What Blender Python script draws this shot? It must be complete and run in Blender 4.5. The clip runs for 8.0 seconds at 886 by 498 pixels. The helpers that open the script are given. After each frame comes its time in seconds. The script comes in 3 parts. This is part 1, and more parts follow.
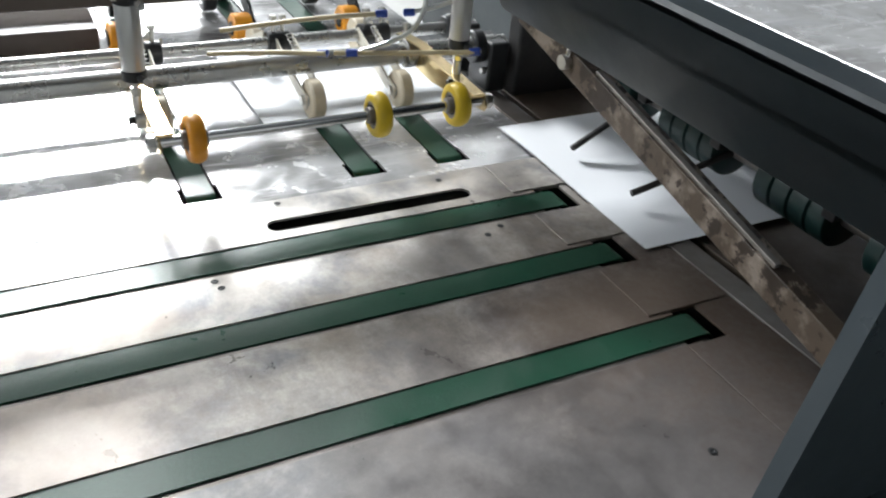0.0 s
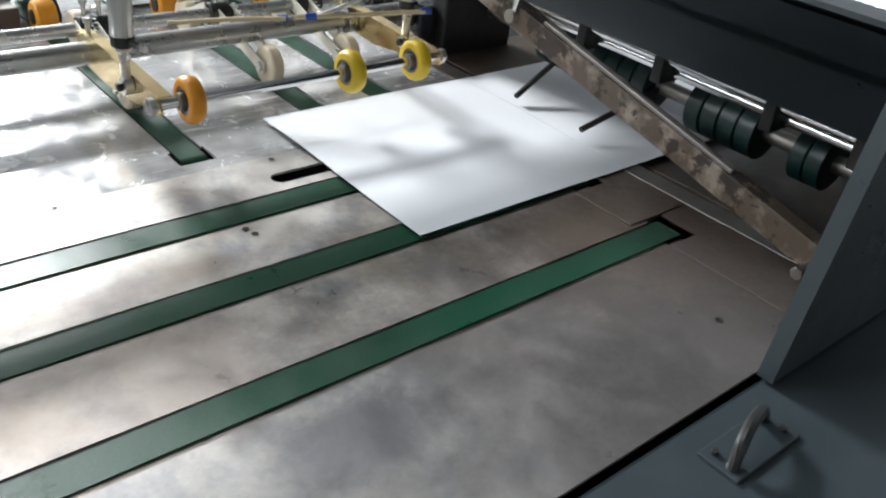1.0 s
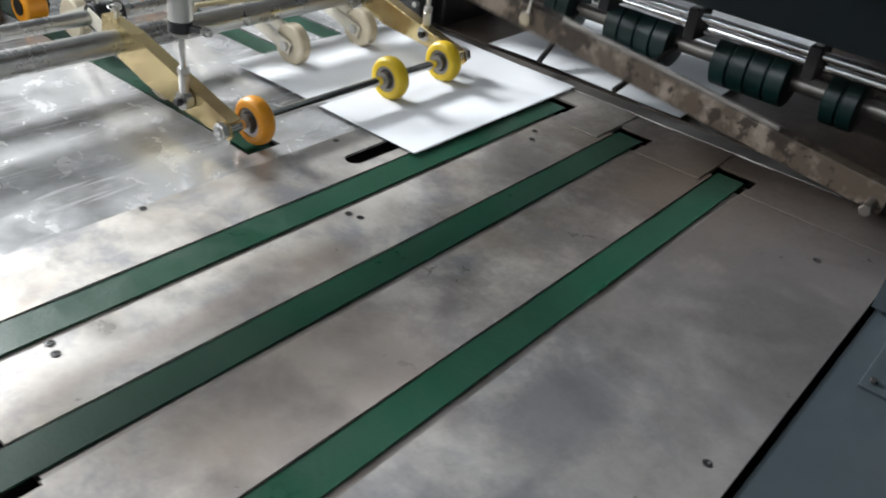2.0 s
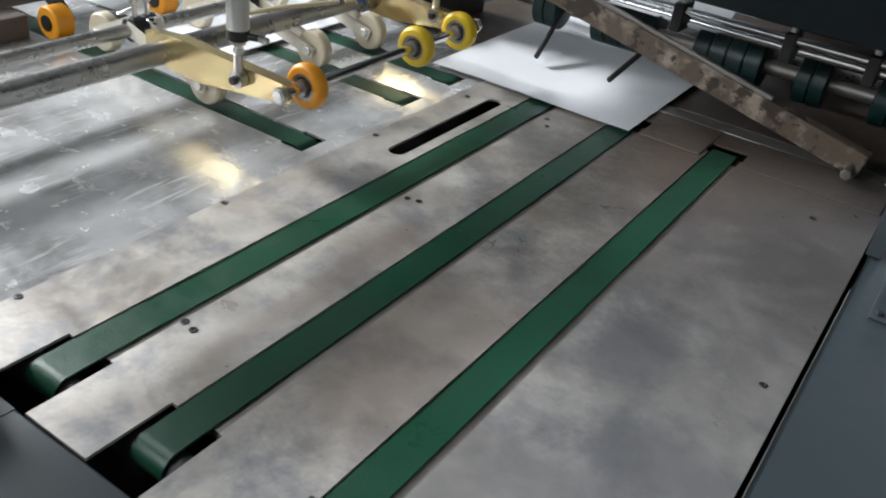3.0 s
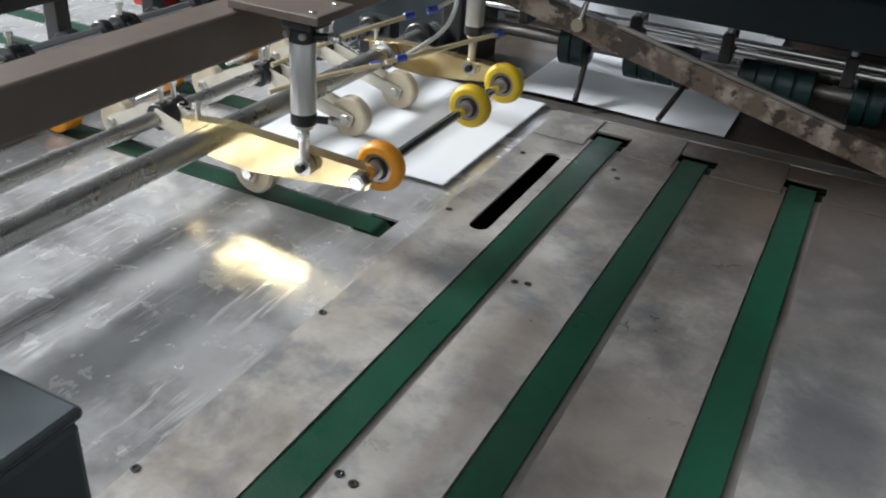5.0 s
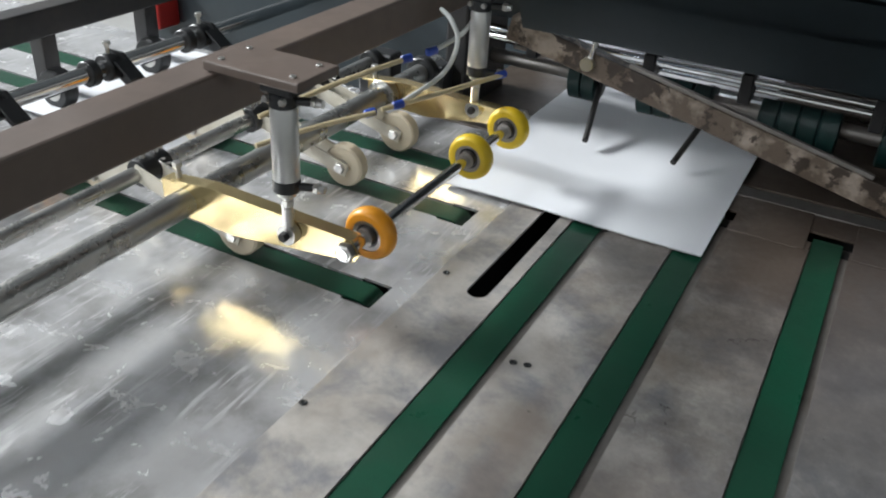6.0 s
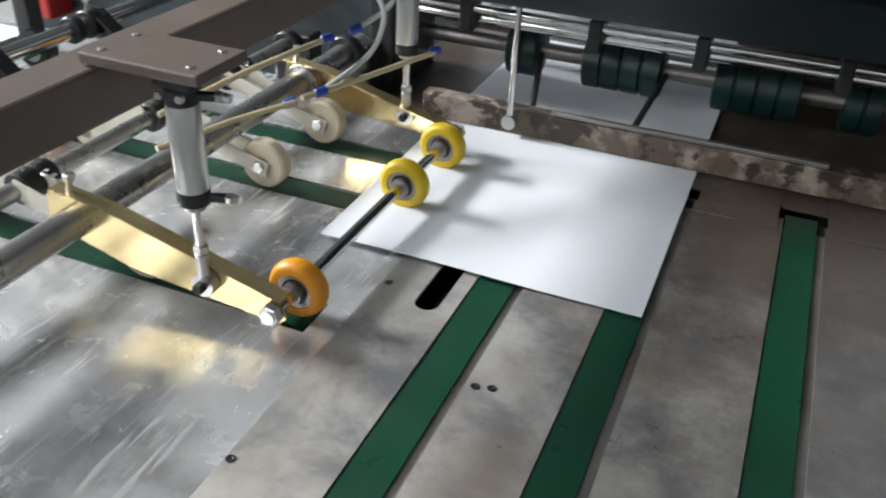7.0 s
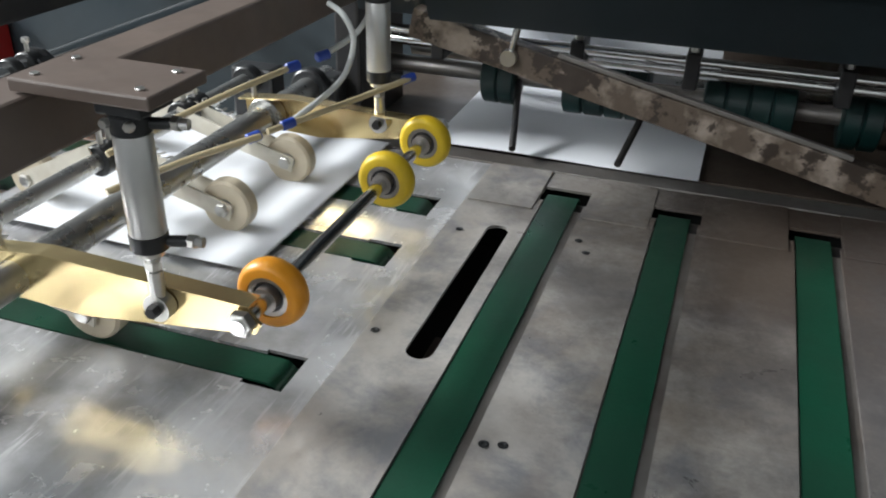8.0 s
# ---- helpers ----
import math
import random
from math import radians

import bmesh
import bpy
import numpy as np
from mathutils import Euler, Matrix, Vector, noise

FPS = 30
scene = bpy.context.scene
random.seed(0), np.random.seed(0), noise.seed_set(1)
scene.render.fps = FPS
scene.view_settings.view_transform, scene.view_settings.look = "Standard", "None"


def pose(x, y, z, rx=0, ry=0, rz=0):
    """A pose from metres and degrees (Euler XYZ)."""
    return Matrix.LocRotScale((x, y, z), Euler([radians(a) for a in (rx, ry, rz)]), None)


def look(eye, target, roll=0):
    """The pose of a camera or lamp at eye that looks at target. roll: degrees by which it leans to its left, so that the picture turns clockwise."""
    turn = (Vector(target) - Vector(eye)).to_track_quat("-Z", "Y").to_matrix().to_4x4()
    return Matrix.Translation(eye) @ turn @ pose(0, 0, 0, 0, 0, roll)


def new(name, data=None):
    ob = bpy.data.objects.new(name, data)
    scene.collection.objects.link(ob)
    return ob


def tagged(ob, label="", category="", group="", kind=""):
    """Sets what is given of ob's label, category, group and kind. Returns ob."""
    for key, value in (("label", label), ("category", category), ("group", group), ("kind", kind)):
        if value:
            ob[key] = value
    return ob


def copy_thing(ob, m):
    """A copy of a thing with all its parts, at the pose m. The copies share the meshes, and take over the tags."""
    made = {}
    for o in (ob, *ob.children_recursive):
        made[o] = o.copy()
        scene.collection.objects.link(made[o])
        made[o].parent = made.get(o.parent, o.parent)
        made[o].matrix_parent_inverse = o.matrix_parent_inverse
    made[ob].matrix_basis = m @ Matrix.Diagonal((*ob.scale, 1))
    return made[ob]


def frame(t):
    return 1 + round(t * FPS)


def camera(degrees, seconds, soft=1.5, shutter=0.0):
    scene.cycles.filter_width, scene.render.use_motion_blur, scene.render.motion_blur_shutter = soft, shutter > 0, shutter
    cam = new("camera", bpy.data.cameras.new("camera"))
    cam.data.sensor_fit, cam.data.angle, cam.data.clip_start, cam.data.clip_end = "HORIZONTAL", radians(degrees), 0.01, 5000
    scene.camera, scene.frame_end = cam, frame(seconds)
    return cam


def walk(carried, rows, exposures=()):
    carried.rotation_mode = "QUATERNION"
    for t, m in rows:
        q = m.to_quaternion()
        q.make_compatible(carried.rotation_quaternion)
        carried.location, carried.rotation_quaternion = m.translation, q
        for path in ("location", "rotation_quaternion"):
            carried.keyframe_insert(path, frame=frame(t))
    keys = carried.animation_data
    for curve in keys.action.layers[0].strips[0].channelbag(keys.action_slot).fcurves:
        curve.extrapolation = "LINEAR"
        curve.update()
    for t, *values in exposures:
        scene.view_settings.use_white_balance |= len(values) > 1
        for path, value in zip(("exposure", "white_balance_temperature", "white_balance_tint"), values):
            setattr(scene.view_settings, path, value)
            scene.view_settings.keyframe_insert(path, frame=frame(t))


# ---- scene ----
cam = camera(54.46, 8.0, soft=2.0, shutter=0.4)


def aim(x, y, z, yaw, pitch, lean):
    """The camera's pose from its place, heading, tilt and lean, in degrees."""
    return pose(x, y, z, 90 + pitch, 0, yaw) @ pose(0, 0, 0, 0, 0, lean)


# seconds, place, heading, tilt, lean
PATH = [
    (0, 0.7160, -0.5689, 0.4930, 60.54, -32.74, 5.34),
    (0.5, 0.7047, -0.6651, 0.4822, 52.94, -32.44, 6.28),
    (1, 0.7004, -0.7911, 0.4669, 46.45, -31.88, 7.45),
    (1.5, 0.6296, -0.8758, 0.4482, 41.81, -32.26, 7.87),
    (2, 0.5332, -0.9572, 0.4393, 36.17, -32.63, 7.76),
    (3.5, 0.4544, -1.1617, 0.4643, 29.15, -31.56, 6.85),
    (4, 0.3720, -1.1744, 0.4698, 27.17, -31.48, 5.55),
    (4.5, 0.2910, -1.1497, 0.4487, 25.16, -30.08, 4.45),
    (5.8, 0.2525, -1.0414, 0.4740, 25.56, -30.49, 3.78),
    (6, 0.2434, -1.0188, 0.4879, 26.62, -30.72, 3.61),
    (6.5, 0.2206, -0.9496, 0.4453, 26.86, -30.54, 3.24),
    (7, 0.1870, -0.9228, 0.4508, 21.35, -31.96, 2.67),
    (7.5, 0.1598, -0.9005, 0.4288, 18.32, -29.93, 2.14),
    (8, 0.1412, -0.8678, 0.4011, 18.58, -28.74, 1.38),
]
walk(cam, [(t, aim(*row)) for t, *row in PATH], exposures=[(0, 0.22), (0.7, 0.14), (2.0, 0.14), (3.5, 0.04), (4.5, -0.05), (6.5, -0.04), (7.5, 0.03), (8, 0.0)])

# ---- world and lights ----
world = bpy.data.worlds.new("world")
scene.world = world
world.use_nodes = True
sky = world.node_tree.nodes.new("ShaderNodeTexSky")
sky.sky_type, sky.sun_disc = "NISHITA", False
sky.sun_elevation, sky.sun_rotation = radians(42), radians(-90)
world.node_tree.links.new(sky.outputs[0], world.node_tree.nodes["Background"].inputs[0])
world.node_tree.nodes["Background"].inputs[1].default_value = 0.12


def area_lamp(name, eye, target, width, height, watts, colour):
    data = bpy.data.lights.new(name, "AREA")
    data.shape, data.size, data.size_y, data.energy, data.color = "RECTANGLE", width, height, watts, colour
    ob = new(name, data)
    ob.matrix_basis = look(eye, target)
    return ob


area_lamp("window_light", (-5.1, -0.3, 2.45), (-0.1, -0.2, 0.05), 1.5, 0.5, 590, (0.95, 0.98, 1.0))
area_lamp("side_window_light", (-2.6, -4.6, 2.6), (0, 0, 0), 2.6, 1.4, 150, (0.93, 0.97, 1.0))
# added fill from the north, so that the cover's top mirrors something bright
area_lamp("north_fill_light", (-1.2, 6.9, 2.0), (-0.2, 0, 0.6), 4.6, 1.8, 50, (0.93, 0.97, 1.0))
area_lamp("skylight", (-3.2, -0.8, 4.55), (-0.2, -0.4, 0), 2.6, 0.9, 80, (0.95, 0.98, 1.0))


# ---- materials ----
def material(name, colour, rough=0.5, metal=0.0, grain=0.0, grain_size=60.0, stain=None, stain_size=4.0, stain_amount=0.5, bump=0.0, rough_vary=0.0, stretch=(1, 1, 1), coat=0.0, specular=0.5, stain2=None, stain2_size=9.0, stain2_amount=0.5, swirl=0.0, patches=(), ripple=0.0, edge=(0.42, 0.68)):
    """A surface with fine grain, larger stains, uneven gloss and a fine relief."""
    m = bpy.data.materials.new(name)
    m.use_nodes = True
    nt = m.node_tree
    bsdf = nt.nodes["Principled BSDF"]
    bsdf.inputs["Metallic"].default_value = metal
    bsdf.inputs["Roughness"].default_value = rough
    bsdf.inputs["Coat Weight"].default_value = coat
    bsdf.inputs["Specular IOR Level"].default_value = specular
    coords = nt.nodes.new("ShaderNodeTexCoord")
    mapping = nt.nodes.new("ShaderNodeMapping")
    mapping.inputs["Scale"].default_value = stretch
    nt.links.new(coords.outputs["Object"], mapping.inputs[0])

    def noise_node(scale, detail=5.0, roughness=0.6):
        n = nt.nodes.new("ShaderNodeTexNoise")
        n.inputs["Scale"].default_value, n.inputs["Detail"].default_value, n.inputs["Roughness"].default_value = scale, detail, roughness
        nt.links.new(mapping.outputs[0], n.inputs["Vector"])
        return n

    def ramp(source, lo, hi, a, b):
        r = nt.nodes.new("ShaderNodeMapRange")
        for i, v in enumerate((lo, hi, a, b)):
            r.inputs[i + 1].default_value = v
        nt.links.new(source, r.inputs[0])
        return r.outputs[0]

    def mix(factor, a, b):
        n = nt.nodes.new("ShaderNodeMix")
        n.data_type = "RGBA"
        nt.links.new(factor, n.inputs[0])
        for socket, v in ((n.inputs[6], a), (n.inputs[7], b)):
            if isinstance(v, tuple):
                socket.default_value = (*v, 1)
            else:
                nt.links.new(v, socket)
        return n.outputs[2]

    out = tuple(colour)
    fine = noise_node(grain_size)
    if stain:
        big = noise_node(stain_size, 7.0, 0.62)
        out = mix(ramp(big.outputs[0], *edge, 0.0, stain_amount), out, tuple(stain))
    if stain2:
        other = noise_node(stain2_size, 8.0, 0.68)
        other.inputs["Distortion"].default_value = 0.25
        out = mix(ramp(other.outputs[0], 0.05 + edge[0], edge[1] - 0.04, 0.0, stain2_amount), out, tuple(stain2))
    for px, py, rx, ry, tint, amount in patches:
        # one tinted patch with a ragged rim, at its own place on the plate
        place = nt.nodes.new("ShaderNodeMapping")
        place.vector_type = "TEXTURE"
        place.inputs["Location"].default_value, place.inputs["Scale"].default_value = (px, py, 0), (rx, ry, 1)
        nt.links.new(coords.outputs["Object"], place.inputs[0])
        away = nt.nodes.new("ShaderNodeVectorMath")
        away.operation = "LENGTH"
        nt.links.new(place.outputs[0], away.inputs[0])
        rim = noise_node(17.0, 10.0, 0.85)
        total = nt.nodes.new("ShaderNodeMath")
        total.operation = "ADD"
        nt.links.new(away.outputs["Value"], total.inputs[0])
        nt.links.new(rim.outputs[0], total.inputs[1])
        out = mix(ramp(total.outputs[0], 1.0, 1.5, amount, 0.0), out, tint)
    if grain:
        dark = mix(ramp(fine.outputs[0], 0.3, 0.75, 0.0, grain), out, tuple(c * 0.45 for c in colour))
        out = dark
    if isinstance(out, tuple):
        bsdf.inputs["Base Color"].default_value = (*out, 1)
    else:
        nt.links.new(out, bsdf.inputs["Base Color"])
    if rough_vary:
        gloss = noise_node(stain_size * 2.3, 6.0, 0.65)
        gloss.inputs["Distortion"].default_value = swirl
        nt.links.new(ramp(gloss.outputs[0], 0.3, 0.7, max(0.03, rough - rough_vary), min(1.0, rough + rough_vary)), bsdf.inputs["Roughness"])
    if bump and not ripple:
        b = nt.nodes.new("ShaderNodeBump")
        b.inputs["Strength"].default_value, b.inputs["Distance"].default_value = bump, 0.002
        nt.links.new(fine.outputs[0], b.inputs["Height"])
        nt.links.new(b.outputs[0], bsdf.inputs["Normal"])
    if ripple:
        # dents and short scuffs that break up the mirror image
        dents = noise_node(22.0, 4.0, 0.6)
        dents.inputs["Distortion"].default_value = 1.6
        streaks = None
        for angle, fineness in ((18, 34.0), (-41, 27.0), (77, 40.0), (-68, 22.0)):
            turn = nt.nodes.new("ShaderNodeMapping")
            turn.inputs["Rotation"].default_value, turn.inputs["Scale"].default_value = (0, 0, radians(angle)), (1.0, 0.11, 1.0)
            nt.links.new(coords.outputs["Object"], turn.inputs[0])
            n = nt.nodes.new("ShaderNodeTexNoise")
            n.inputs["Scale"].default_value, n.inputs["Detail"].default_value, n.inputs["Roughness"].default_value = fineness * 2.5, 4.0, 0.6
            n.inputs["Distortion"].default_value = 0.5
            nt.links.new(turn.outputs[0], n.inputs["Vector"])
            one = ramp(n.outputs[0], 0.6, 0.67, 0.0, 1.0)
            if streaks is not None:
                top = nt.nodes.new("ShaderNodeMath")
                top.operation = "MAXIMUM"
                nt.links.new(streaks, top.inputs[0])
                nt.links.new(one, top.inputs[1])
                one = top.outputs[0]
            streaks = one
        broken = nt.nodes.new("ShaderNodeMath")
        broken.operation = "MULTIPLY"
        nt.links.new(streaks, broken.inputs[0])
        nt.links.new(ramp(noise_node(11.0, 4.0).outputs[0], 0.42, 0.56, 0.08, 1.0), broken.inputs[1])
        if not isinstance(out, tuple):
            nt.links.new(mix(broken.outputs[0], out, (0.9, 0.9, 0.9)), bsdf.inputs["Base Color"])
        total = nt.nodes.new("ShaderNodeMath")
        total.operation = "ADD"
        nt.links.new(dents.outputs[0], total.inputs[0])
        nt.links.new(broken.outputs[0], total.inputs[1])
        b = nt.nodes.new("ShaderNodeBump")
        b.inputs["Strength"].default_value, b.inputs["Distance"].default_value = ripple, 0.002
        nt.links.new(total.outputs[0], b.inputs["Height"])
        nt.links.new(b.outputs[0], bsdf.inputs["Normal"])
    return m


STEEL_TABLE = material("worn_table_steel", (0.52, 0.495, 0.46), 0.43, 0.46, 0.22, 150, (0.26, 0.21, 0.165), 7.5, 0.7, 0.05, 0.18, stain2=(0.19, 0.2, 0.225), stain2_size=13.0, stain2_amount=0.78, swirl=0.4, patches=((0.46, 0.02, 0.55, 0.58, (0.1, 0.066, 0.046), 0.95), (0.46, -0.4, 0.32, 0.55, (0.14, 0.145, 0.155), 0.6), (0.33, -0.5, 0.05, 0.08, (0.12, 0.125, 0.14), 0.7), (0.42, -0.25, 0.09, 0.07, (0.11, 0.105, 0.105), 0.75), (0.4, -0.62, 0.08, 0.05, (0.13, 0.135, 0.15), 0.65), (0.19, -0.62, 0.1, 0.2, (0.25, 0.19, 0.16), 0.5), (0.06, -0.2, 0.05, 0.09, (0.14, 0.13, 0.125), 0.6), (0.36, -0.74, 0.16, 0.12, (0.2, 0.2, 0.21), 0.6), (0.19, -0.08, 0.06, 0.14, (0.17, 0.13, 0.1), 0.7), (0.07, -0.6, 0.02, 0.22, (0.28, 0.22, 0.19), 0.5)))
STEEL_PLATE = material("scuffed_zinc_plate", (0.72, 0.72, 0.72), 0.2, 0.56, 0.14, 110, (0.29, 0.28, 0.275), 11.0, 0.85, 0.1, 0.15, stain2=(0.78, 0.79, 0.82), stain2_size=26.0, stain2_amount=0.5, swirl=0.5, ripple=0.1)
STEEL_DULL = material("dull_steel", (0.32, 0.3, 0.28), 0.42, 0.8, 0.2, 90, (0.12, 0.09, 0.07), 8.0, 0.6, 0.1, 0.1)
TUBE_STEEL = material("ground_steel_tube", (0.5, 0.5, 0.48), 0.3, 0.9, 0.15, 70, (0.25, 0.24, 0.22), 12.0, 0.5, 0.05, 0.1)
CHROME = material("bright_chrome", (0.75, 0.75, 0.74), 0.14, 1.0, 0.05, 90)
ZINC = material("zinc_fastener", (0.6, 0.59, 0.56), 0.28, 0.95, 0.15, 160)
BELT_GREEN = material("green_belt_rubber", (0.007, 0.056, 0.03), 0.36, 0.0, 0.3, 300, (0.012, 0.035, 0.022), 6.0, 0.55, 0.12, 0.12, specular=0.45)
PAPER = material("white_paper", (0.74, 0.76, 0.79), 0.75, 0.0, 0.02, 200)
BRASS = material("yellow_zinc_plate", (0.82, 0.66, 0.34), 0.2, 0.9, 0.1, 40, (0.66, 0.42, 0.24), 14.0, 0.45, 0.02, 0.08)
YELLOW = material("yellow_urethane", (0.72, 0.5, 0.015), 0.42, 0.0, 0.12, 150, (0.5, 0.3, 0.02), 30.0, 0.35, 0.1)
ORANGE = material("orange_urethane", (0.8, 0.32, 0.012), 0.42, 0.0, 0.12, 150, (0.6, 0.22, 0.01), 30.0, 0.35, 0.1)
IVORY = material("ivory_plastic", (0.62, 0.54, 0.4), 0.45, 0.0, 0.1, 120, (0.42, 0.36, 0.26), 22.0, 0.5, 0.08)
CREAM = material("cream_painted_metal", (0.7, 0.66, 0.56), 0.4, 0.1, 0.1, 90, (0.4, 0.33, 0.24), 25.0, 0.4, 0.06)
BLACK = material("black_plastic", (0.012, 0.013, 0.014), 0.38, 0.0, 0.2, 120, (0.05, 0.05, 0.05), 20.0, 0.3, 0.06)
BROWN_STEEL = material("brown_stained_steel", (0.075, 0.056, 0.042), 0.5, 0.3, 0.25, 80, (0.03, 0.023, 0.018), 7.0, 0.7, 0.1, 0.1, stain2=(0.14, 0.11, 0.085), stain2_size=14.0, stain2_amount=0.5)
DARK_IRON = material("dark_iron", (0.03, 0.03, 0.032), 0.5, 0.4, 0.3, 90, (0.07, 0.06, 0.05), 10.0, 0.5, 0.1)
BROWN_PAINT = material("brown_painted_steel", (0.11, 0.084, 0.07), 0.42, 0.0, 0.2, 60, (0.2, 0.15, 0.12), 6.0, 0.4, 0.06, 0.08)
COVER_PAINT = material("blue_grey_paint", (0.034, 0.047, 0.055), 0.36, 0.0, 0.2, 50, (0.036, 0.044, 0.048), 5.0, 0.6, 0.03, 0.1, specular=0.5)
RUSTY_PAINT = material("flaking_cream_paint", (0.12, 0.088, 0.063), 0.5, 0.0, 0.35, 90, (0.4, 0.33, 0.27), 17.0, 0.9, 0.3, 0.1, stain2=(0.03, 0.019, 0.013), stain2_size=22.0, stain2_amount=0.95, edge=(0.48, 0.6))
ROLLER_GREEN = material("dark_green_rubber", (0.004, 0.022, 0.02), 0.4, 0.0, 0.25, 120, (0.012, 0.055, 0.05), 18.0, 0.5, 0.1)
ALU = material("silver_anodised", (0.62, 0.62, 0.6), 0.34, 0.75, 0.06, 150)
TUBE_AMBER = material("aged_air_hose", (0.5, 0.42, 0.26), 0.3, 0.0, 0.05, 90)
HOSE_CLEAR = material("milky_air_hose", (0.6, 0.62, 0.6), 0.2, 0.0)
BLUE = material("blue_plastic", (0.02, 0.06, 0.35), 0.35)
CONCRETE = material("concrete_floor", (0.3, 0.3, 0.29), 0.55, 0.0, 0.15, 25, (0.18, 0.17, 0.16), 1.2, 0.5, 0.1, 0.1)
DARK_WALL = material("dark_hall_paint", (0.13, 0.14, 0.15), 0.7, 0.0, 0.1, 15, (0.07, 0.075, 0.08), 0.7, 0.5)
PLASTER = material("hall_plaster", (0.55, 0.56, 0.56), 0.8, 0.0, 0.06, 15, (0.38, 0.39, 0.39), 0.7, 0.4)
RED = material("red_paint", (0.5, 0.03, 0.025), 0.4, 0.0, 0.1, 40)
# near-black colour that stands for the shade below the table
GAP_SHADE = material("gap_shade_black", (0.01, 0.01, 0.01), 0.8)


# ---- mesh helpers ----
def part(name, bm, mat, parent=None, label="", smooth=False):
    """Links a bmesh as one mesh object, under a thing or part if one is given."""
    mesh = bpy.data.meshes.new(name)
    bmesh.ops.recalc_face_normals(bm, faces=bm.faces)
    bm.to_mesh(mesh)
    bm.free()
    mesh.materials.append(mat)
    if smooth:
        mesh.shade_smooth()
        mesh.set_sharp_from_angle(angle=radians(35))
    ob = new(name, mesh)
    ob.parent = parent
    if label:
        ob["label"] = label
    return ob


def thing(name, label, category, at=None, group="", kind=""):
    ob = new(name)
    ob.empty_display_size = 0.02
    ob.matrix_basis = at or Matrix.Identity(4)
    return tagged(ob, label, category, group, kind)


def box(bm, x0, x1, y0, y1, z0, z1, bevel=0.0, m=None):
    mat = Matrix.LocRotScale(((x0 + x1) / 2, (y0 + y1) / 2, (z0 + z1) / 2), None, (x1 - x0, y1 - y0, z1 - z0))
    made = bmesh.ops.create_cube(bm, size=1, matrix=(m or Matrix.Identity(4)) @ mat)
    if bevel:
        edges = {e for v in made["verts"] for e in v.link_edges}
        bmesh.ops.bevel(bm, geom=list(edges), offset=bevel, segments=2, affect="EDGES", profile=0.5)
    return bm


def boxes(*rows, bevel=0.0):
    bm = bmesh.new()
    for r in rows:
        box(bm, *r, bevel=bevel)
    return bm


AXES = {"x": pose(0, 0, 0, 0, 90, 0), "y": pose(0, 0, 0, 90, 0, 0), "z": Matrix.Identity(4)}


def lathe(bm, profile, m=None, axis="z", segments=32, closed=False):
    """Turns a profile of (radius, height) round an axis."""
    m = (m or Matrix.Identity(4)) @ AXES[axis]
    rings = []
    for r, h in profile:
        rings.append([bm.verts.new(m @ Vector((r * math.cos(a), r * math.sin(a), h))) for a in (2 * math.pi * i / segments for i in range(segments))])
    pairs = list(zip(rings, rings[1:]))
    if closed:
        pairs.append((rings[-1], rings[0]))
    for a, b in pairs:
        for i in range(segments):
            j = (i + 1) % segments
            bm.faces.new((a[i], a[j], b[j], b[i]))
    if not closed:
        bm.faces.new(rings[0])
        bm.faces.new(rings[-1])
    return bm


def rod(bm, a, b, radius, segments=20, chamfer=0.0):
    a, b = Vector(a), Vector(b)
    d = b - a
    m = Matrix.Translation(a) @ d.to_track_quat("Z", "Y").to_matrix().to_4x4()
    c = min(chamfer, radius * 0.4)
    prof = [(radius - c, 0), (radius, c), (radius, d.length - c), (radius - c, d.length)] if c else [(radius, 0), (radius, d.length)]
    return lathe(bm, prof, m, "z", segments)


def hexagon(bm, centre, axis, radius, height):
    return lathe(bm, [(radius * 0.93, -height / 2), (radius, -height / 2 + 0.0007), (radius, height / 2 - 0.0007), (radius * 0.9, height / 2)], Matrix.Translation(centre), axis, 6)


def pipe(bm, points, radius, segments=10):
    """A smooth hose through points."""
    pts = [Vector(p) for p in points]
    fine = []
    for i in range(len(pts) - 1):
        p0, p1, p2, p3 = pts[max(i - 1, 0)], pts[i], pts[i + 1], pts[min(i + 2, len(pts) - 1)]
        for k in range(8):
            t = k / 8
            fine.append(0.5 * (2 * p1 + (p2 - p0) * t + (2 * p0 - 5 * p1 + 4 * p2 - p3) * t * t + (3 * p1 - p0 - 3 * p2 + p3) * t ** 3))
    fine.append(pts[-1])
    rings = []
    for i, p in enumerate(fine):
        d = (fine[min(i + 1, len(fine) - 1)] - fine[max(i - 1, 0)]).normalized()
        side = d.cross(Vector((0.3, 0.2, 1))).normalized()
        up = side.cross(d)
        rings.append([bm.verts.new(p + radius * (math.cos(a) * side + math.sin(a) * up)) for a in (2 * math.pi * j / segments for j in range(segments))])
    for a, b in zip(rings, rings[1:]):
        for i in range(segments):
            j = (i + 1) % segments
            bm.faces.new((a[i], a[j], b[j], b[i]))
    bm.faces.new(rings[0])
    bm.faces.new(rings[-1])
    return bm


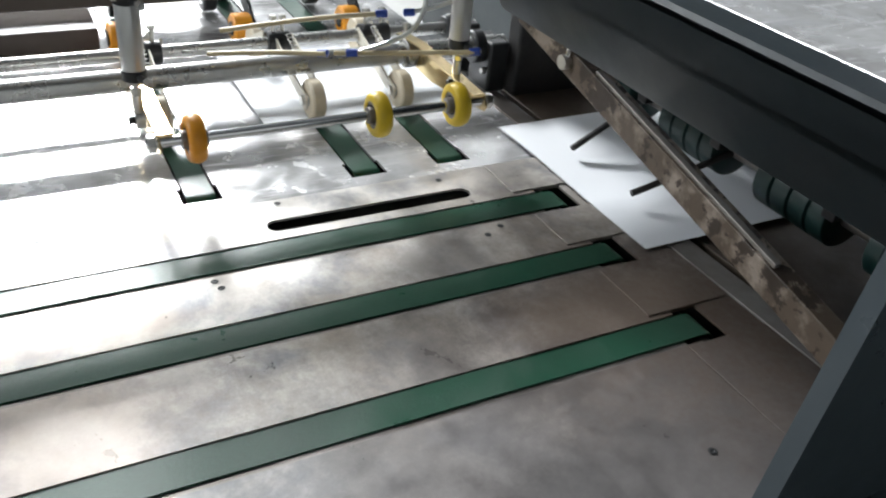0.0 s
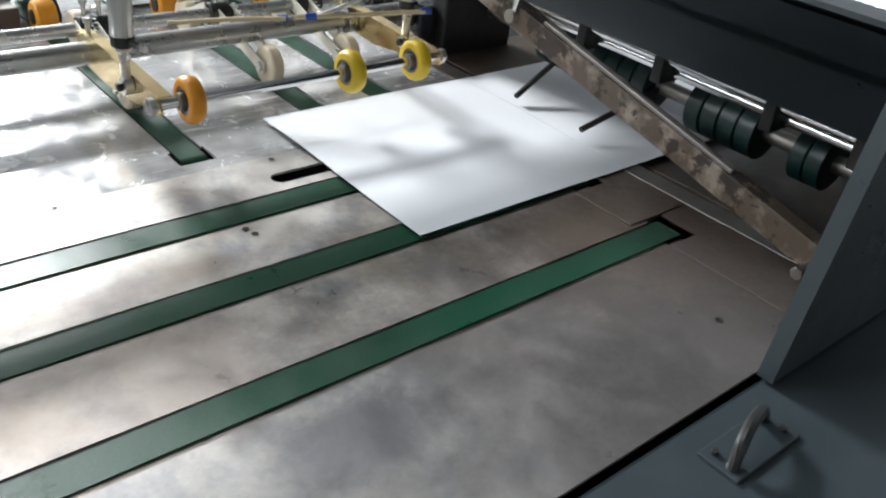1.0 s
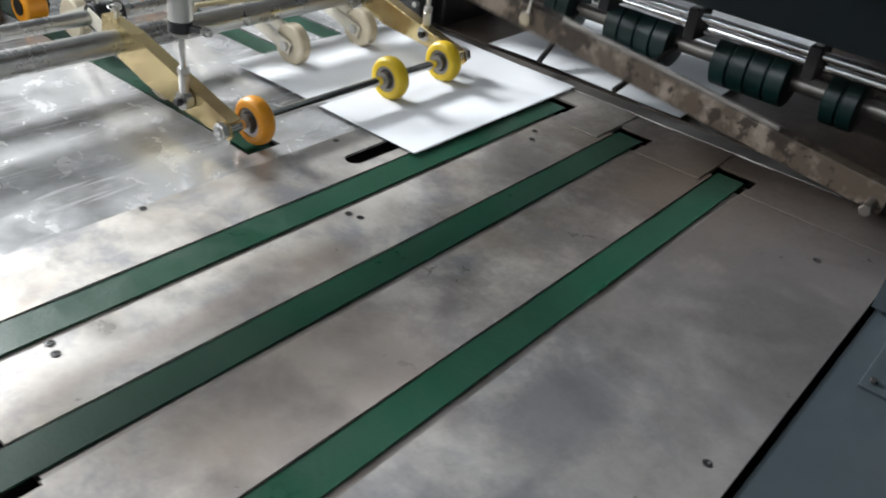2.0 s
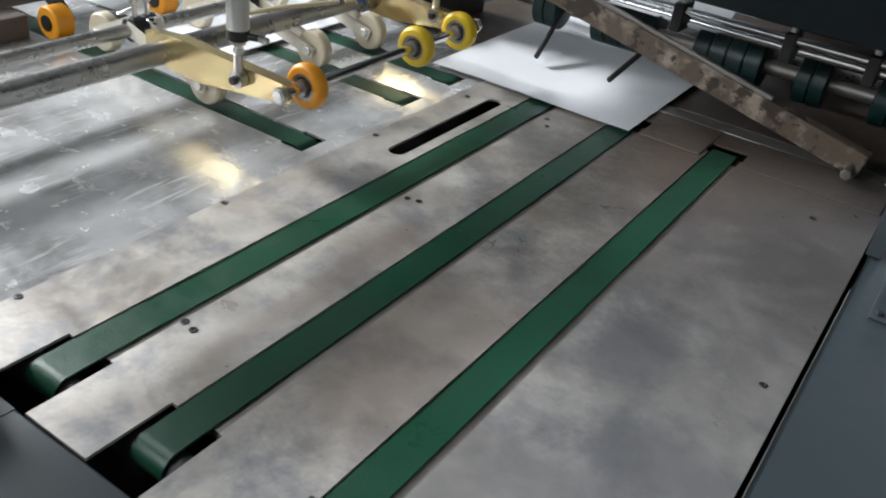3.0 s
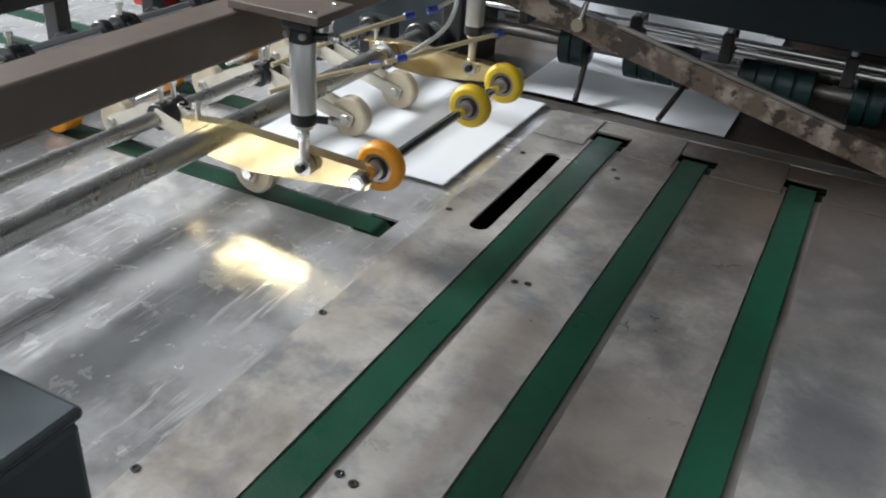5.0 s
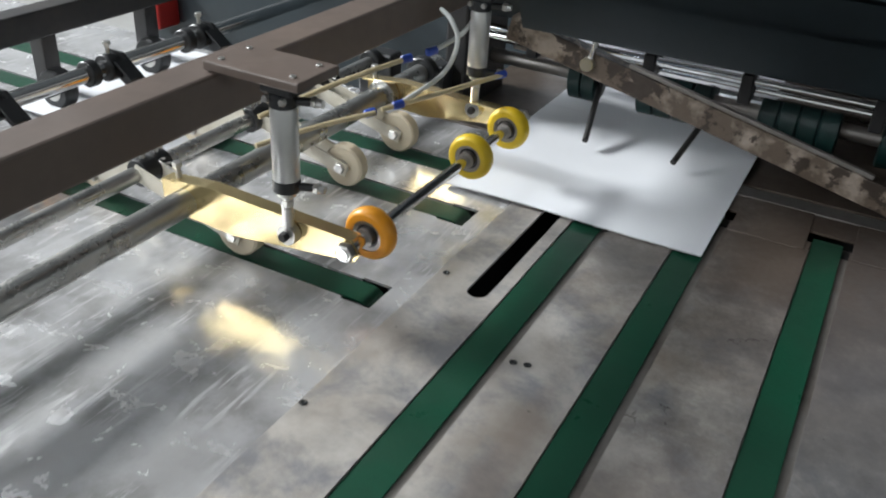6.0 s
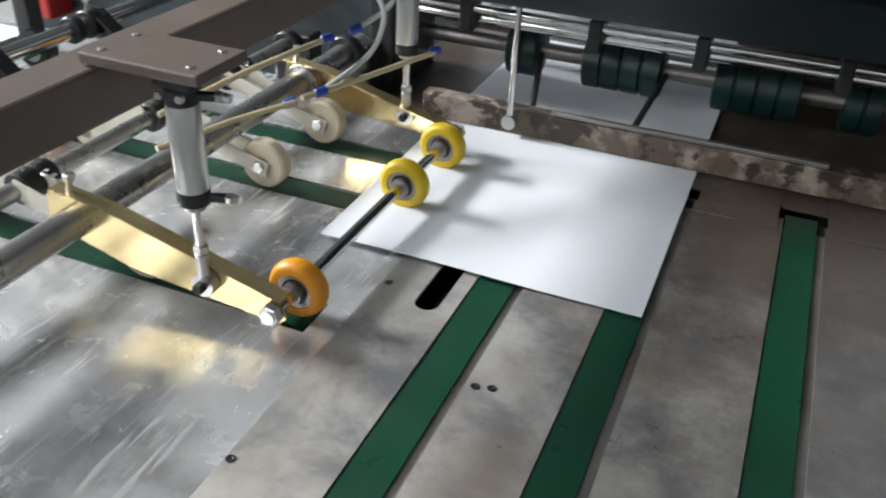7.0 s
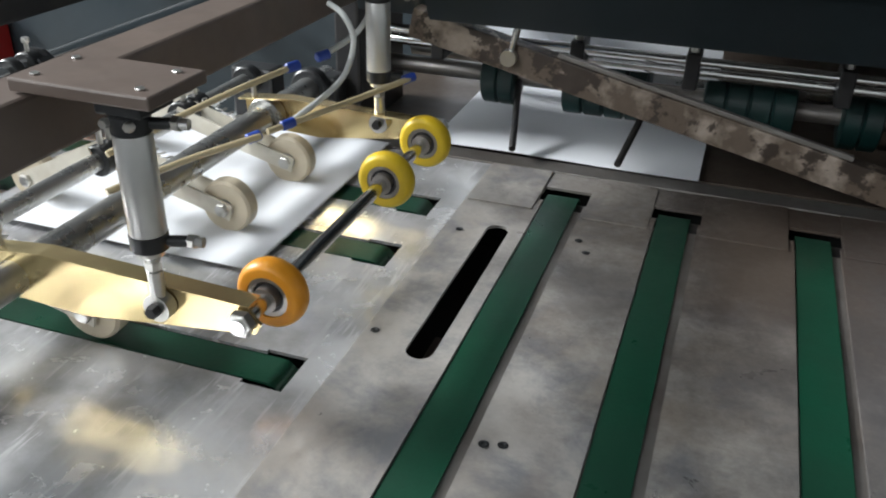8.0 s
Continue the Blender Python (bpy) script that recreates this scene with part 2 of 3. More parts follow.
def sheet_with_slots(x0, x1, y0, y1, z, thick, slots):
    """A plate with rectangular openings cut through it."""
    xs = sorted({x0, x1, *(min(max(v, x0), x1) for s in slots for v in s[:2])})
    ys = sorted({y0, y1, *(min(max(v, y0), y1) for s in slots for v in s[2:])})

    def solid(i, j):
        if not (0 <= i < len(xs) - 1 and 0 <= j < len(ys) - 1):
            return False
        cx, cy = (xs[i] + xs[i + 1]) / 2, (ys[j] + ys[j + 1]) / 2
        return not any(s[0] < cx < s[1] and s[2] < cy < s[3] for s in slots)

    bm = bmesh.new()
    verts = {}

    def v(i, j, k):
        if (i, j, k) not in verts:
            verts[i, j, k] = bm.verts.new((xs[i], ys[j], z - thick * k))
        return verts[i, j, k]

    for i in range(len(xs) - 1):
        for j in range(len(ys) - 1):
            if not solid(i, j):
                continue
            for k in (0, 1):
                bm.faces.new((v(i, j, k), v(i + 1, j, k), v(i + 1, j + 1, k), v(i, j + 1, k)))
            for (a, b), (di, dj) in ((((i, j), (i + 1, j)), (0, -1)), (((i, j + 1), (i + 1, j + 1)), (0, 1)), (((i, j), (i, j + 1)), (-1, 0)), (((i + 1, j), (i + 1, j + 1)), (1, 0))):
                if not solid(i + di, j + dj):
                    bm.faces.new((v(*a, 0), v(*b, 0), v(*b, 1), v(*a, 1)))
    return bm


def round_slot_corners(bm, x0, x1, y, towards, z, thick):
    """Fills the corners of a slot's end so that it ends in a half circle."""
    r, cx = (x1 - x0) / 2, (x0 + x1) / 2
    n = 8
    for side in (-1, 1):
        for i in range(n):
            pts = []
            for k in (i, i + 1):
                a = math.pi / 2 * k / n
                pts.append((cx + side * r * math.cos(a), y + towards * (r - r * math.sin(a))))
            corner = (cx + side * r, y)
            top = [bm.verts.new((px, py, z)) for px, py in (*pts, corner)]
            low = [bm.verts.new((px, py, z - thick)) for px, py in (*pts, corner)]
            bm.faces.new(top)
            bm.faces.new((top[0], top[1], low[1], low[0]))


# ---- the hall ----
FLOOR_Z = -0.85
bm = boxes((-5.4, 6.2, -6.2, 7.2, FLOOR_Z - 0.1, FLOOR_Z))
tagged(part("floor", bm, CONCRETE), "worn grey concrete workshop floor", "floor", kind="structure")


def wall_with_window(name, label, lo, hi, z0, z1, opening, place):
    """A wall with one window opening cut through; lo to hi along it, its thickness outward."""
    u0, u1, v0, v1 = opening
    bm = bmesh.new()
    for a, b, c, d in ((lo, u0, z0, z1), (u1, hi, z0, z1), (u0, u1, z0, v0), (u0, u1, v1, z1)):
        if b > a and d > c:
            box(bm, *place(a, b), c, d)
    return tagged(part(name, bm, PLASTER), label, "wall", kind="structure")


wall_with_window("wall_west", "pale plastered hall wall with a high window", -6.2, 7.2, FLOOR_Z, 4.6, (-1.6, 1.0, 2.0, 2.9), lambda a, b: (-5.4, -5.2, a, b))
wall_with_window("wall_south", "pale plastered hall wall with a window", -5.2, 6.2, FLOOR_Z, 4.6, (-4.2, -1.0, 1.6, 3.6), lambda a, b: (a, b, -6.2, -6.0))
# unseen wall, its opening made up to go with the north fill
wall_with_window("wall_north", "unseen pale plastered hall wall with an added wide opening", -5.2, 6.2, FLOOR_Z, 4.6, (-3.6, 1.2, 1.0, 3.0), lambda a, b: (a, b, 7.0, 7.2))
tagged(part("wall_east", boxes((6.0, 6.2, -6.0, 7.0, FLOOR_Z, 4.6)), PLASTER), "pale plastered hall wall", "wall", kind="structure")
# unseen ceiling, set low and dark to dim the table's steep reflections
tagged(part("ceiling", boxes((-5.4, -3.9, -6.2, 7.2, 4.6, 4.8), (-2.5, 6.2, -6.2, 7.2, 4.6, 4.8), (-3.9, -2.5, -6.2, -2.3, 4.6, 4.8), (-3.9, -2.5, 0.7, 7.2, 4.6, 4.8)), DARK_WALL), "unseen dim grey hall ceiling with a skylight opening", "ceiling", kind="structure")

# ---- feed table ----
SLOTS_Y = ((-0.0270, 0.0175), (0.0940, 0.1370), (0.2310, 0.2745))
BELTS_Y = ((-0.0258, 0.0090), (0.0955, 0.1285), (0.2325, 0.2660))
ENDS_Y = (0.006, 0.0, 0.001)
NEAR_Y = (-0.862, -0.862, -0.862)
SLOTS_X = ((-0.419, -0.381), (-0.219, -0.180), (-0.105, -0.065))
SEAM_X = -0.107

table = thing("feed_table", "worn grey sheet-steel feed table with three belt slots", "machine table")
slots = [(a, b, n - 0.1, e) for (a, b), n, e in zip(SLOTS_Y, NEAR_Y, ENDS_Y)]
# the grooves widen into notches where the belts turn down at either end
slots += [(a - 0.006, b + 0.004, -1.0, -0.805) for a, b in SLOTS_Y]
slots += [(a - 0.005, b + 0.0025, -0.03, e) for (a, b), e in zip(SLOTS_Y, ENDS_Y)]
GUIDE = (-0.065, -0.042, -0.3514, -0.106)
bm = sheet_with_slots(SEAM_X, 0.456, -0.879, 0.047, 0.0, 0.003, slots + [GUIDE])
round_slot_corners(bm, GUIDE[0], GUIDE[1], GUIDE[2], 1, 0.0, 0.003)
round_slot_corners(bm, GUIDE[0], GUIDE[1], GUIDE[3], -1, 0.0, 0.003)
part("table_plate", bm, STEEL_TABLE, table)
bm = sheet_with_slots(-1.6, SEAM_X, -0.873, 0.085, -0.0025, 0.003, [(-2.0, -0.133, a, b) for a, b in SLOTS_X] + [(-0.168, -0.133, a - 0.004, b + 0.003) for a, b in SLOTS_X])
part("cross_feed_plate", bm, STEEL_PLATE, table, "scuffed shiny zinc plate with belt slots")
part("front_lip", boxes((-0.107, 0.456, -0.97, -0.8805, -0.06, -0.0005), bevel=0.002), COVER_PAINT, table)
# added black boxes that paint the shade behind and under the far gap
part("back_shade_box", boxes((-0.335, 0.456, 0.052, 0.078, -0.16, -0.021)), GAP_SHADE, table)
part("gap_shade_box", boxes((-0.335, 0.456, 0.0785, 0.1, -0.16, -0.03)), GAP_SHADE, table)
part("slot_bracket", boxes((-0.0675, -0.0395, -0.356, -0.262, -0.05, -0.04), bevel=0.001), BROWN_PAINT, table, "brown painted bracket under the guide slot")
# added black slab, the shade seen down through the slots
part("under_shade_box", boxes((-1.6, 0.456, -0.878, 0.047, -0.09, -0.07)), GAP_SHADE, table)
for x in (-1.2, -0.2, 0.4):
    for y in (-0.8, 0.0):
        part("table_leg", boxes((x - 0.03, x + 0.03, y - 0.03, y + 0.03, FLOOR_Z, -0.09), bevel=0.003), DARK_IRON, table)

# thin cover strips between the belts at the far end, with a visible lap joint
for x0, x1, y in ((-0.104, -0.0330, -0.058), (0.0205, 0.0885, -0.060), (0.1400, 0.2255, -0.056), (0.2775, 0.452, -0.050)):
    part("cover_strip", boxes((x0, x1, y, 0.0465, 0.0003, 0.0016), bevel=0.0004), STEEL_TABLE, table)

HOLES = ((0.0261, -0.4278), (0.0388, -0.4243), (-0.1023, -0.573), (-0.0981, -0.3264), (-0.1035, -0.8026), (0.0210, -0.7338), (0.0345, -0.7368),
         (0.0281, -0.1099), (0.0397, -0.1322), (-0.0901, -0.1289), (0.06, -0.028), (0.435, -0.47), (0.39, -0.12))


def screw_hole(x, y, r):
    """A countersunk screw: a dark recess with a sunk head."""
    bm = bmesh.new()
    lathe(bm, [(r, 0.0002), (r * 1.15, 0.0006), (r * 0.6, 0.0008), (r * 0.4, 0.0003)], Matrix.Translation((x, y, 0)), "z", 14)
    return bm


for x, y in HOLES:
    part("screw", screw_hole(x, y, 0.0034), BLACK, table)


def feed_belt(x0, x1, y0, y1, along, top=-0.0012):
    """A flat belt whose ends turn down round their pulleys."""
    prof = []
    r = 0.014
    for k in range(9):
        a = math.pi / 2 * k / 8
        prof.append((-r * math.sin(math.pi / 2 - a), -r * (1 - math.cos(math.pi / 2 - a))))
    path = [(y0 + r + u, top + w) for u, w in prof]
    path += [(y0 + (y1 - y0) * k / 10, top + 0.0004 * math.sin(k * 2.1)) for k in range(1, 10)]
    path += [(y1 - r - u, top + w) for u, w in reversed(prof)]
    bm = bmesh.new()
    rows = []
    for s, z in path:
        c = [(x0, s, z), (x1, s, z), (x1, s, z - 0.002), (x0, s, z - 0.002)]
        if along == "x":
            c = [(q[1], q[0], q[2]) for q in c]
        rows.append([bm.verts.new(q) for q in c])
    for a, b in zip(rows, rows[1:]):
        for i in range(4):
            j = (i + 1) % 4
            bm.faces.new((a[i], a[j], b[j], b[i]))
    bm.faces.new(rows[0])
    bm.faces.new(rows[-1])
    return bm


for (a, b), n, e in zip(BELTS_Y, NEAR_Y, ENDS_Y):
    tagged(part("feed_belt", feed_belt(a, b, n + 0.012, e - 0.006, "y"), BELT_GREEN, smooth=True), "green rubber feed belt running in a table slot", "conveyor belt", "feed belts")
for a, b in SLOTS_X:
    tagged(part("cross_belt", feed_belt(a + 0.003, b - 0.003, -1.58, -0.138, "x", -0.0035), BELT_GREEN, smooth=True), "green rubber cross belt running in a plate slot", "conveyor belt", "cross belts")
for y, x0, x1 in ((-0.835, -0.03, 0.285), (-0.02, -0.03, 0.285)):
    tagged(part("belt_roller", rod(bmesh.new(), (x0 - 0.05, y, -0.019), (x1 + 0.05, y, -0.019), 0.0135), DARK_IRON, smooth=True), "dark steel belt roller under the table", "roller")

for (a, b), n, e in zip(SLOTS_Y, NEAR_Y, ENDS_Y):
    part("belt_bed", boxes((a - 0.004, b + 0.004, n + 0.06, e - 0.045, -0.012, -0.0035)), STEEL_DULL, table)

# far side: a steel rail, a gap, and the plate from which the paper comes
tagged(part("stop_rail", boxes((-0.33, 0.44, 0.05, 0.08, -0.02, 0.0005), bevel=0.001), STEEL_DULL), "dull steel rail along the table's far edge", "rail")
tagged(part("infeed_plate", boxes((-0.33, 0.45, 0.096, 1.5, -0.016, -0.004), bevel=0.001), BROWN_STEEL), "brown-stained steel plate under the feed rollers", "plate")

# right side rail of the machine with a latch handle
rail = thing("side_rail", "dark blue-grey painted machine side rail", "machine frame")
part("rail_body", boxes((0.461, 0.75, -1.0, 0.7, -0.25, -0.004), bevel=0.004), COVER_PAINT, rail)
part("frame_leg", boxes((0.5, 0.74, -0.9, -0.7, FLOOR_Z, -0.25)), COVER_PAINT, rail)
part("frame_leg", boxes((0.5, 0.74, 0.4, 0.6, FLOOR_Z, -0.25)), COVER_PAINT, rail)

latch = thing("latch_handle", "black glossy bow handle on the side rail", "handle")
part("bow", pipe(bmesh.new(), [(0.494, -0.205, -0.004), (0.496, -0.218, 0.016), (0.502, -0.245, 0.021), (0.509, -0.268, 0.016), (0.513, -0.278, -0.004)], 0.0055), BLACK, latch, smooth=True)
part("base", boxes((0.486, 0.524, -0.287, -0.195, -0.004, -0.001), bevel=0.001), COVER_PAINT, latch)
for x, y in ((0.512, -0.204), (0.495, -0.276)):
    part("screw", hexagon(bmesh.new(), (x, y, 0.001), "z", 0.0035, 0.003), DARK_IRON, latch)

# side plate and cover over the feed rollers
frame_top = thing("roller_cover", "dark blue-grey painted sheet-metal cover over the rollers", "machine cover")
bm = bmesh.new()
side = [(-0.16, 0.0), (-0.128, 0.2), (-0.11, 0.304), (1.5, 0.304), (1.5, 0.0)]
va = [bm.verts.new((0.458, y, z)) for y, z in side]
vb = [bm.verts.new((0.474, y, z)) for y, z in side]
bm.faces.new(va), bm.faces.new(vb)
for i in range(len(side)):
    j = (i + 1) % len(side)
    bm.faces.new((va[i], va[j], vb[j], vb[i]))
part("side_plate", bm, COVER_PAINT, frame_top)
COVER_X = -0.165


def folded_sheet(x0, x1, prof):
    """A sheet bent along its profile of (y, z), 3 mm thick."""
    bm = bmesh.new()
    rows = [[bm.verts.new((x, y, z)) for x in (x0, x1)] for y, z in prof]
    for a, b in zip(rows, rows[1:]):
        bm.faces.new((a[0], a[1], b[1], b[0]))
    bmesh.ops.solidify(bm, geom=bm.faces[:], thickness=0.003)
    return bm


part("cover_sheet", folded_sheet(COVER_X, 0.458, [(0.01, 0.184), (-0.012, 0.178), (-0.019, 0.179), (-0.023, 0.184), (-0.081, 0.288), (-0.081, 0.293), (-0.077, 0.297), (-0.05, 0.3)]), COVER_PAINT, frame_top, smooth=True)
part("cover_return", folded_sheet(-0.3, COVER_X - 0.004, [(0.115, 0.148), (0.1, 0.152), (0.094, 0.165), (0.1, 0.212), (0.115, 0.222), (0.15, 0.224)]), COVER_PAINT, frame_top, smooth=True)
cheek = bmesh.new()
ring = [(-0.01, 0.182), (-0.078, 0.29), (-0.07, 0.298), (0.25, 0.298), (0.25, 0.15), (0.115, 0.15)]
va = [cheek.verts.new((COVER_X - 0.0035, y, z)) for y, z in ring]
vb = [cheek.verts.new((COVER_X - 0.0005, y, z)) for y, z in ring]
cheek.faces.new(va), cheek.faces.new(vb)
for i in range(len(ring)):
    j = (i + 1) % len(ring)
    cheek.faces.new((va[i], va[j], vb[j], vb[i]))
part("cheek_plate", cheek, COVER_PAINT, frame_top)
part("top_plate", boxes((COVER_X, 0.457, -0.048, 1.5, 0.294, 0.3005), bevel=0.0015), STEEL_PLATE, frame_top, "bare grey sheet-metal top")
part("low_top_plate", boxes((-0.3, COVER_X - 0.004, 0.152, 0.25, 0.218, 0.2245), bevel=0.0015), STEEL_PLATE, frame_top, "bare grey sheet-metal top")
part("end_plate", boxes((-0.335, -0.3, 0.1, 0.25, -0.2, 0.222), bevel=0.004), DARK_IRON, frame_top, "dark iron end plate")
part("back_plate", boxes((-0.3, 0.458, 1.5, 1.52, -0.2, 0.294)), DARK_IRON, frame_top)
for x in (-0.3, 0.44):
    part("frame_leg", boxes((x, x + 0.04, 1.3, 1.4, FLOOR_Z, -0.2)), DARK_IRON, frame_top)

# feed rollers over the infeed plate
def feed_roller(x0, x1, y, z, r, ribs):
    bm = bmesh.new()
    n = max(1, ribs)
    w = (x1 - x0) / n
    prof = []
    for i in range(n):
        a = x0 + i * w
        prof += [(r * 0.9, a), (r, a + 0.002), (r, a + w - 0.003), (r * 0.9, a + w - 0.001)]
    lathe(bm, prof, Matrix.Translation((0, y, z)), "x", 36)
    return bm


roller_set = thing("feed_roller_shaft", "dark green ribbed rubber feed rollers on a steel shaft", "roller")
part("shaft", rod(bmesh.new(), (-0.3, 0.2, 0.06), (0.458, 0.2, 0.06), 0.011), STEEL_DULL, roller_set, smooth=True)
for x0, x1, ribs in ((-0.162, -0.117, 2), (-0.055, 0.05, 4), (0.116, 0.222, 4), (0.272, 0.317, 2), (0.38, 0.43, 2)):
    part("roller", feed_roller(x0, x1, 0.2, 0.06, 0.037, ribs), ROLLER_GREEN, roller_set, smooth=True)
low = thing("lower_roller_shaft", "steel shaft with a long lower roller", "roller")
part("shaft", rod(bmesh.new(), (-0.3, 0.29, 0.06), (0.458, 0.29, 0.06), 0.014), TUBE_STEEL, low, smooth=True)
for y, z, r in ((0.118, 0.128, 0.006), (0.135, 0.112, 0.008), (0.36, 0.095, 0.012)):
    tagged(part("tie_rod", rod(bmesh.new(), (-0.3, y, z), (0.458, y, z), r), CHROME, smooth=True), "bright steel tie rod above the rollers", "rod", "tie rods")
for x in (-0.2, -0.03, 0.1, 0.26, 0.37):
    bk = thing("rod_bracket", "dark clamp bracket on the tie rods", "bracket", group="rod brackets")
    part("clamp", boxes((x - 0.008, x + 0.008, 0.106, 0.148, 0.098, 0.139), bevel=0.002), DARK_IRON, bk)
    part("bolt", hexagon(bmesh.new(), (x, 0.118, 0.142), "z", 0.005, 0.006), ZINC, bk)

# the next paper runs down to the rollers from inside the cover
tagged(part("paper_web", folded_sheet(-0.197, 0.128, [(0.262, 0.066), (0.3, 0.09), (0.36, 0.122), (0.5, 0.16), (0.8, 0.2), (1.45, 0.23)]), PAPER, smooth=True), "white paper running down to the feed rollers", "paper")

# two thin paper guide fingers that lean down over the sheets
for x0, x1 in ((-0.118, -0.088), (0.055, 0.037)):
    bm = bmesh.new()
    rod(bm, (x0, 0.2, 0.06), (x1, 0.062, 0.0155), 0.0042, 10)
    tagged(part("guide_finger", bm, DARK_IRON, smooth=True), "thin dark steel finger that holds the paper down", "guide", "guide fingers")

# ---- lifting stop bar ----
BAR_HINGE = (0.395, 0.040, 0.012)
bar = thing("stop_bar", "hinged stop bar with flaking cream paint and rust", "bar", pose(*BAR_HINGE))
part("bar_body", boxes((-0.62, 0.012, -0.0055, 0.018, -0.008, 0.025), bevel=0.0015), RUSTY_PAINT, bar)
part("bar_top_strip", boxes((-0.45, -0.13, -0.004, 0.004, 0.0255, 0.031), bevel=0.001), STEEL_DULL, bar, "grey steel strip")
part("hinge_bolt", hexagon(rod(bmesh.new(), (0.0, -0.006, 0.003), (0.0, -0.034, 0.003), 0.0055, 14), (0.0, -0.034, 0.003), "y", 0.0075, 0.007), STEEL_DULL, bar)
part("link", rod(bmesh.new(), (-0.5, -0.009, 0.01), (-0.5, -0.009, 0.2), 0.004), CHROME, bar, smooth=True)
part("link_eye", rod(bmesh.new(), (-0.5, -0.016, 0.01), (-0.5, -0.006, 0.01), 0.009), ZINC, bar, smooth=True)
post = thing("hinge_post", "small steel hinge block on the table", "hinge block")
part("block", boxes((0.375, 0.41, 0.068, 0.0795, 0.001, 0.03), bevel=0.002), DARK_IRON, post)

# ---- drive frame over the cross plate ----
ARM_NEAR, ARM_FAR = -0.441, -0.045
PIVOT = (-0.346, 0.061)
tagged(part("pivot_tube", rod(bmesh.new(), (PIVOT[0], -1.2, PIVOT[1]), (PIVOT[0], 0.1, PIVOT[1]), 0.0145, 28), TUBE_STEEL, smooth=True), "grey ground-steel tube that carries the arms", "tube")
tagged(part("roller_rail", rod(bmesh.new(), (-0.435, -1.2, 0.06), (-0.435, 0.1, 0.06), 0.009, 20), TUBE_STEEL, smooth=True), "thin steel shaft that carries the ivory rollers", "shaft")

for x, z, r in ((PIVOT[0], PIVOT[1], 0.024), (-0.435, 0.06, 0.018)):
    blk = thing("bearing_block", "black cast bearing block at the shaft's far end", "bearing block", group="bearing blocks")
    part("housing", boxes((x - 0.03, x + 0.03, 0.062, 0.095, -0.002, z + 0.012), bevel=0.004), BLACK, blk)
    part("bearing_ring", rod(bmesh.new(), (x, 0.045, z), (x, 0.0625, z), r, 28, 0.002), BLACK, blk, smooth=True)
    part("bolt", hexagon(bmesh.new(), (x + 0.022, 0.058, z - 0.03), "y", 0.005, 0.008), ZINC, blk)

beam = thing("cross_beam", "brown painted square steel beam with a bolted cylinder plate", "beam")
part("beam_tube", boxes((-0.312, -0.268, -1.3, 0.45, 0.178, 0.222), bevel=0.003), BROWN_PAINT, beam)
for y in (ARM_NEAR, ARM_FAR):
    part("mount_plate", boxes((-0.282, -0.178, y - 0.026, y + 0.036, 0.2235, 0.2325), bevel=0.0015), BROWN_PAINT, beam)
    for dx, dy in ((-0.27, -0.014), (-0.27, 0.024), (-0.192, -0.014), (-0.192, 0.024)):
        part("plate_bolt", hexagon(bmesh.new(), (dx, y + dy, 0.2332), "z", 0.0032, 0.0016), ZINC, beam)
    part("mount_block", boxes((-0.226, -0.192, y - 0.018, y + 0.018, 0.2135, 0.223), bevel=0.002), BLACK, beam)


def pneumatic_cylinder(y):
    """An upright air cylinder with end caps, hose fittings and a rod."""
    x = -0.2095
    c = thing("air_cylinder", "silver air cylinder with black end caps", "air cylinder", group="air cylinders")
    part("barrel", lathe(bmesh.new(), [(0.0125, 0.129), (0.0128, 0.13), (0.0128, 0.199), (0.0125, 0.2)], Matrix.Translation((x, y, 0))), ALU, c, smooth=True)
    part("end_cap", lathe(bmesh.new(), [(0.011, 0.116), (0.0132, 0.1175), (0.0132, 0.1285), (0.0115, 0.129)], Matrix.Translation((x, y, 0))), BLACK, c, smooth=True)
    part("end_cap", lathe(bmesh.new(), [(0.0115, 0.2), (0.0132, 0.201), (0.0132, 0.2125), (0.012, 0.2135)], Matrix.Translation((x, y, 0))), BLACK, c, smooth=True)
    part("gland", lathe(bmesh.new(), [(0.009, 0.112), (0.009, 0.116)], Matrix.Translation((x, y, 0))), ZINC, c, smooth=True)
    for z in (0.1225, 0.2065):
        f = part("fitting", rod(bmesh.new(), (x + 0.01, y + 0.003, z), (x + 0.025, y + 0.008, z), 0.004, 12), BLACK, c, smooth=True)
        bm = hexagon(bmesh.new(), (x + 0.028, y + 0.009, z), "x", 0.0052, 0.006)
        rod(bm, (x + 0.03, y + 0.009, z), (x + 0.036, y + 0.01, z), 0.0037, 12)
        part("nut", bm, ZINC, f)
    for dx, dy in ((-0.009, -0.009), (0.009, -0.009)):
        part("tie_bolt", hexagon(bmesh.new(), (x + dx, y + dy - 0.004, 0.209), "y", 0.0035, 0.005), ZINC, c)
    return c


for y in (ARM_NEAR - 0.006, ARM_FAR - 0.006):
    pneumatic_cylinder(y)


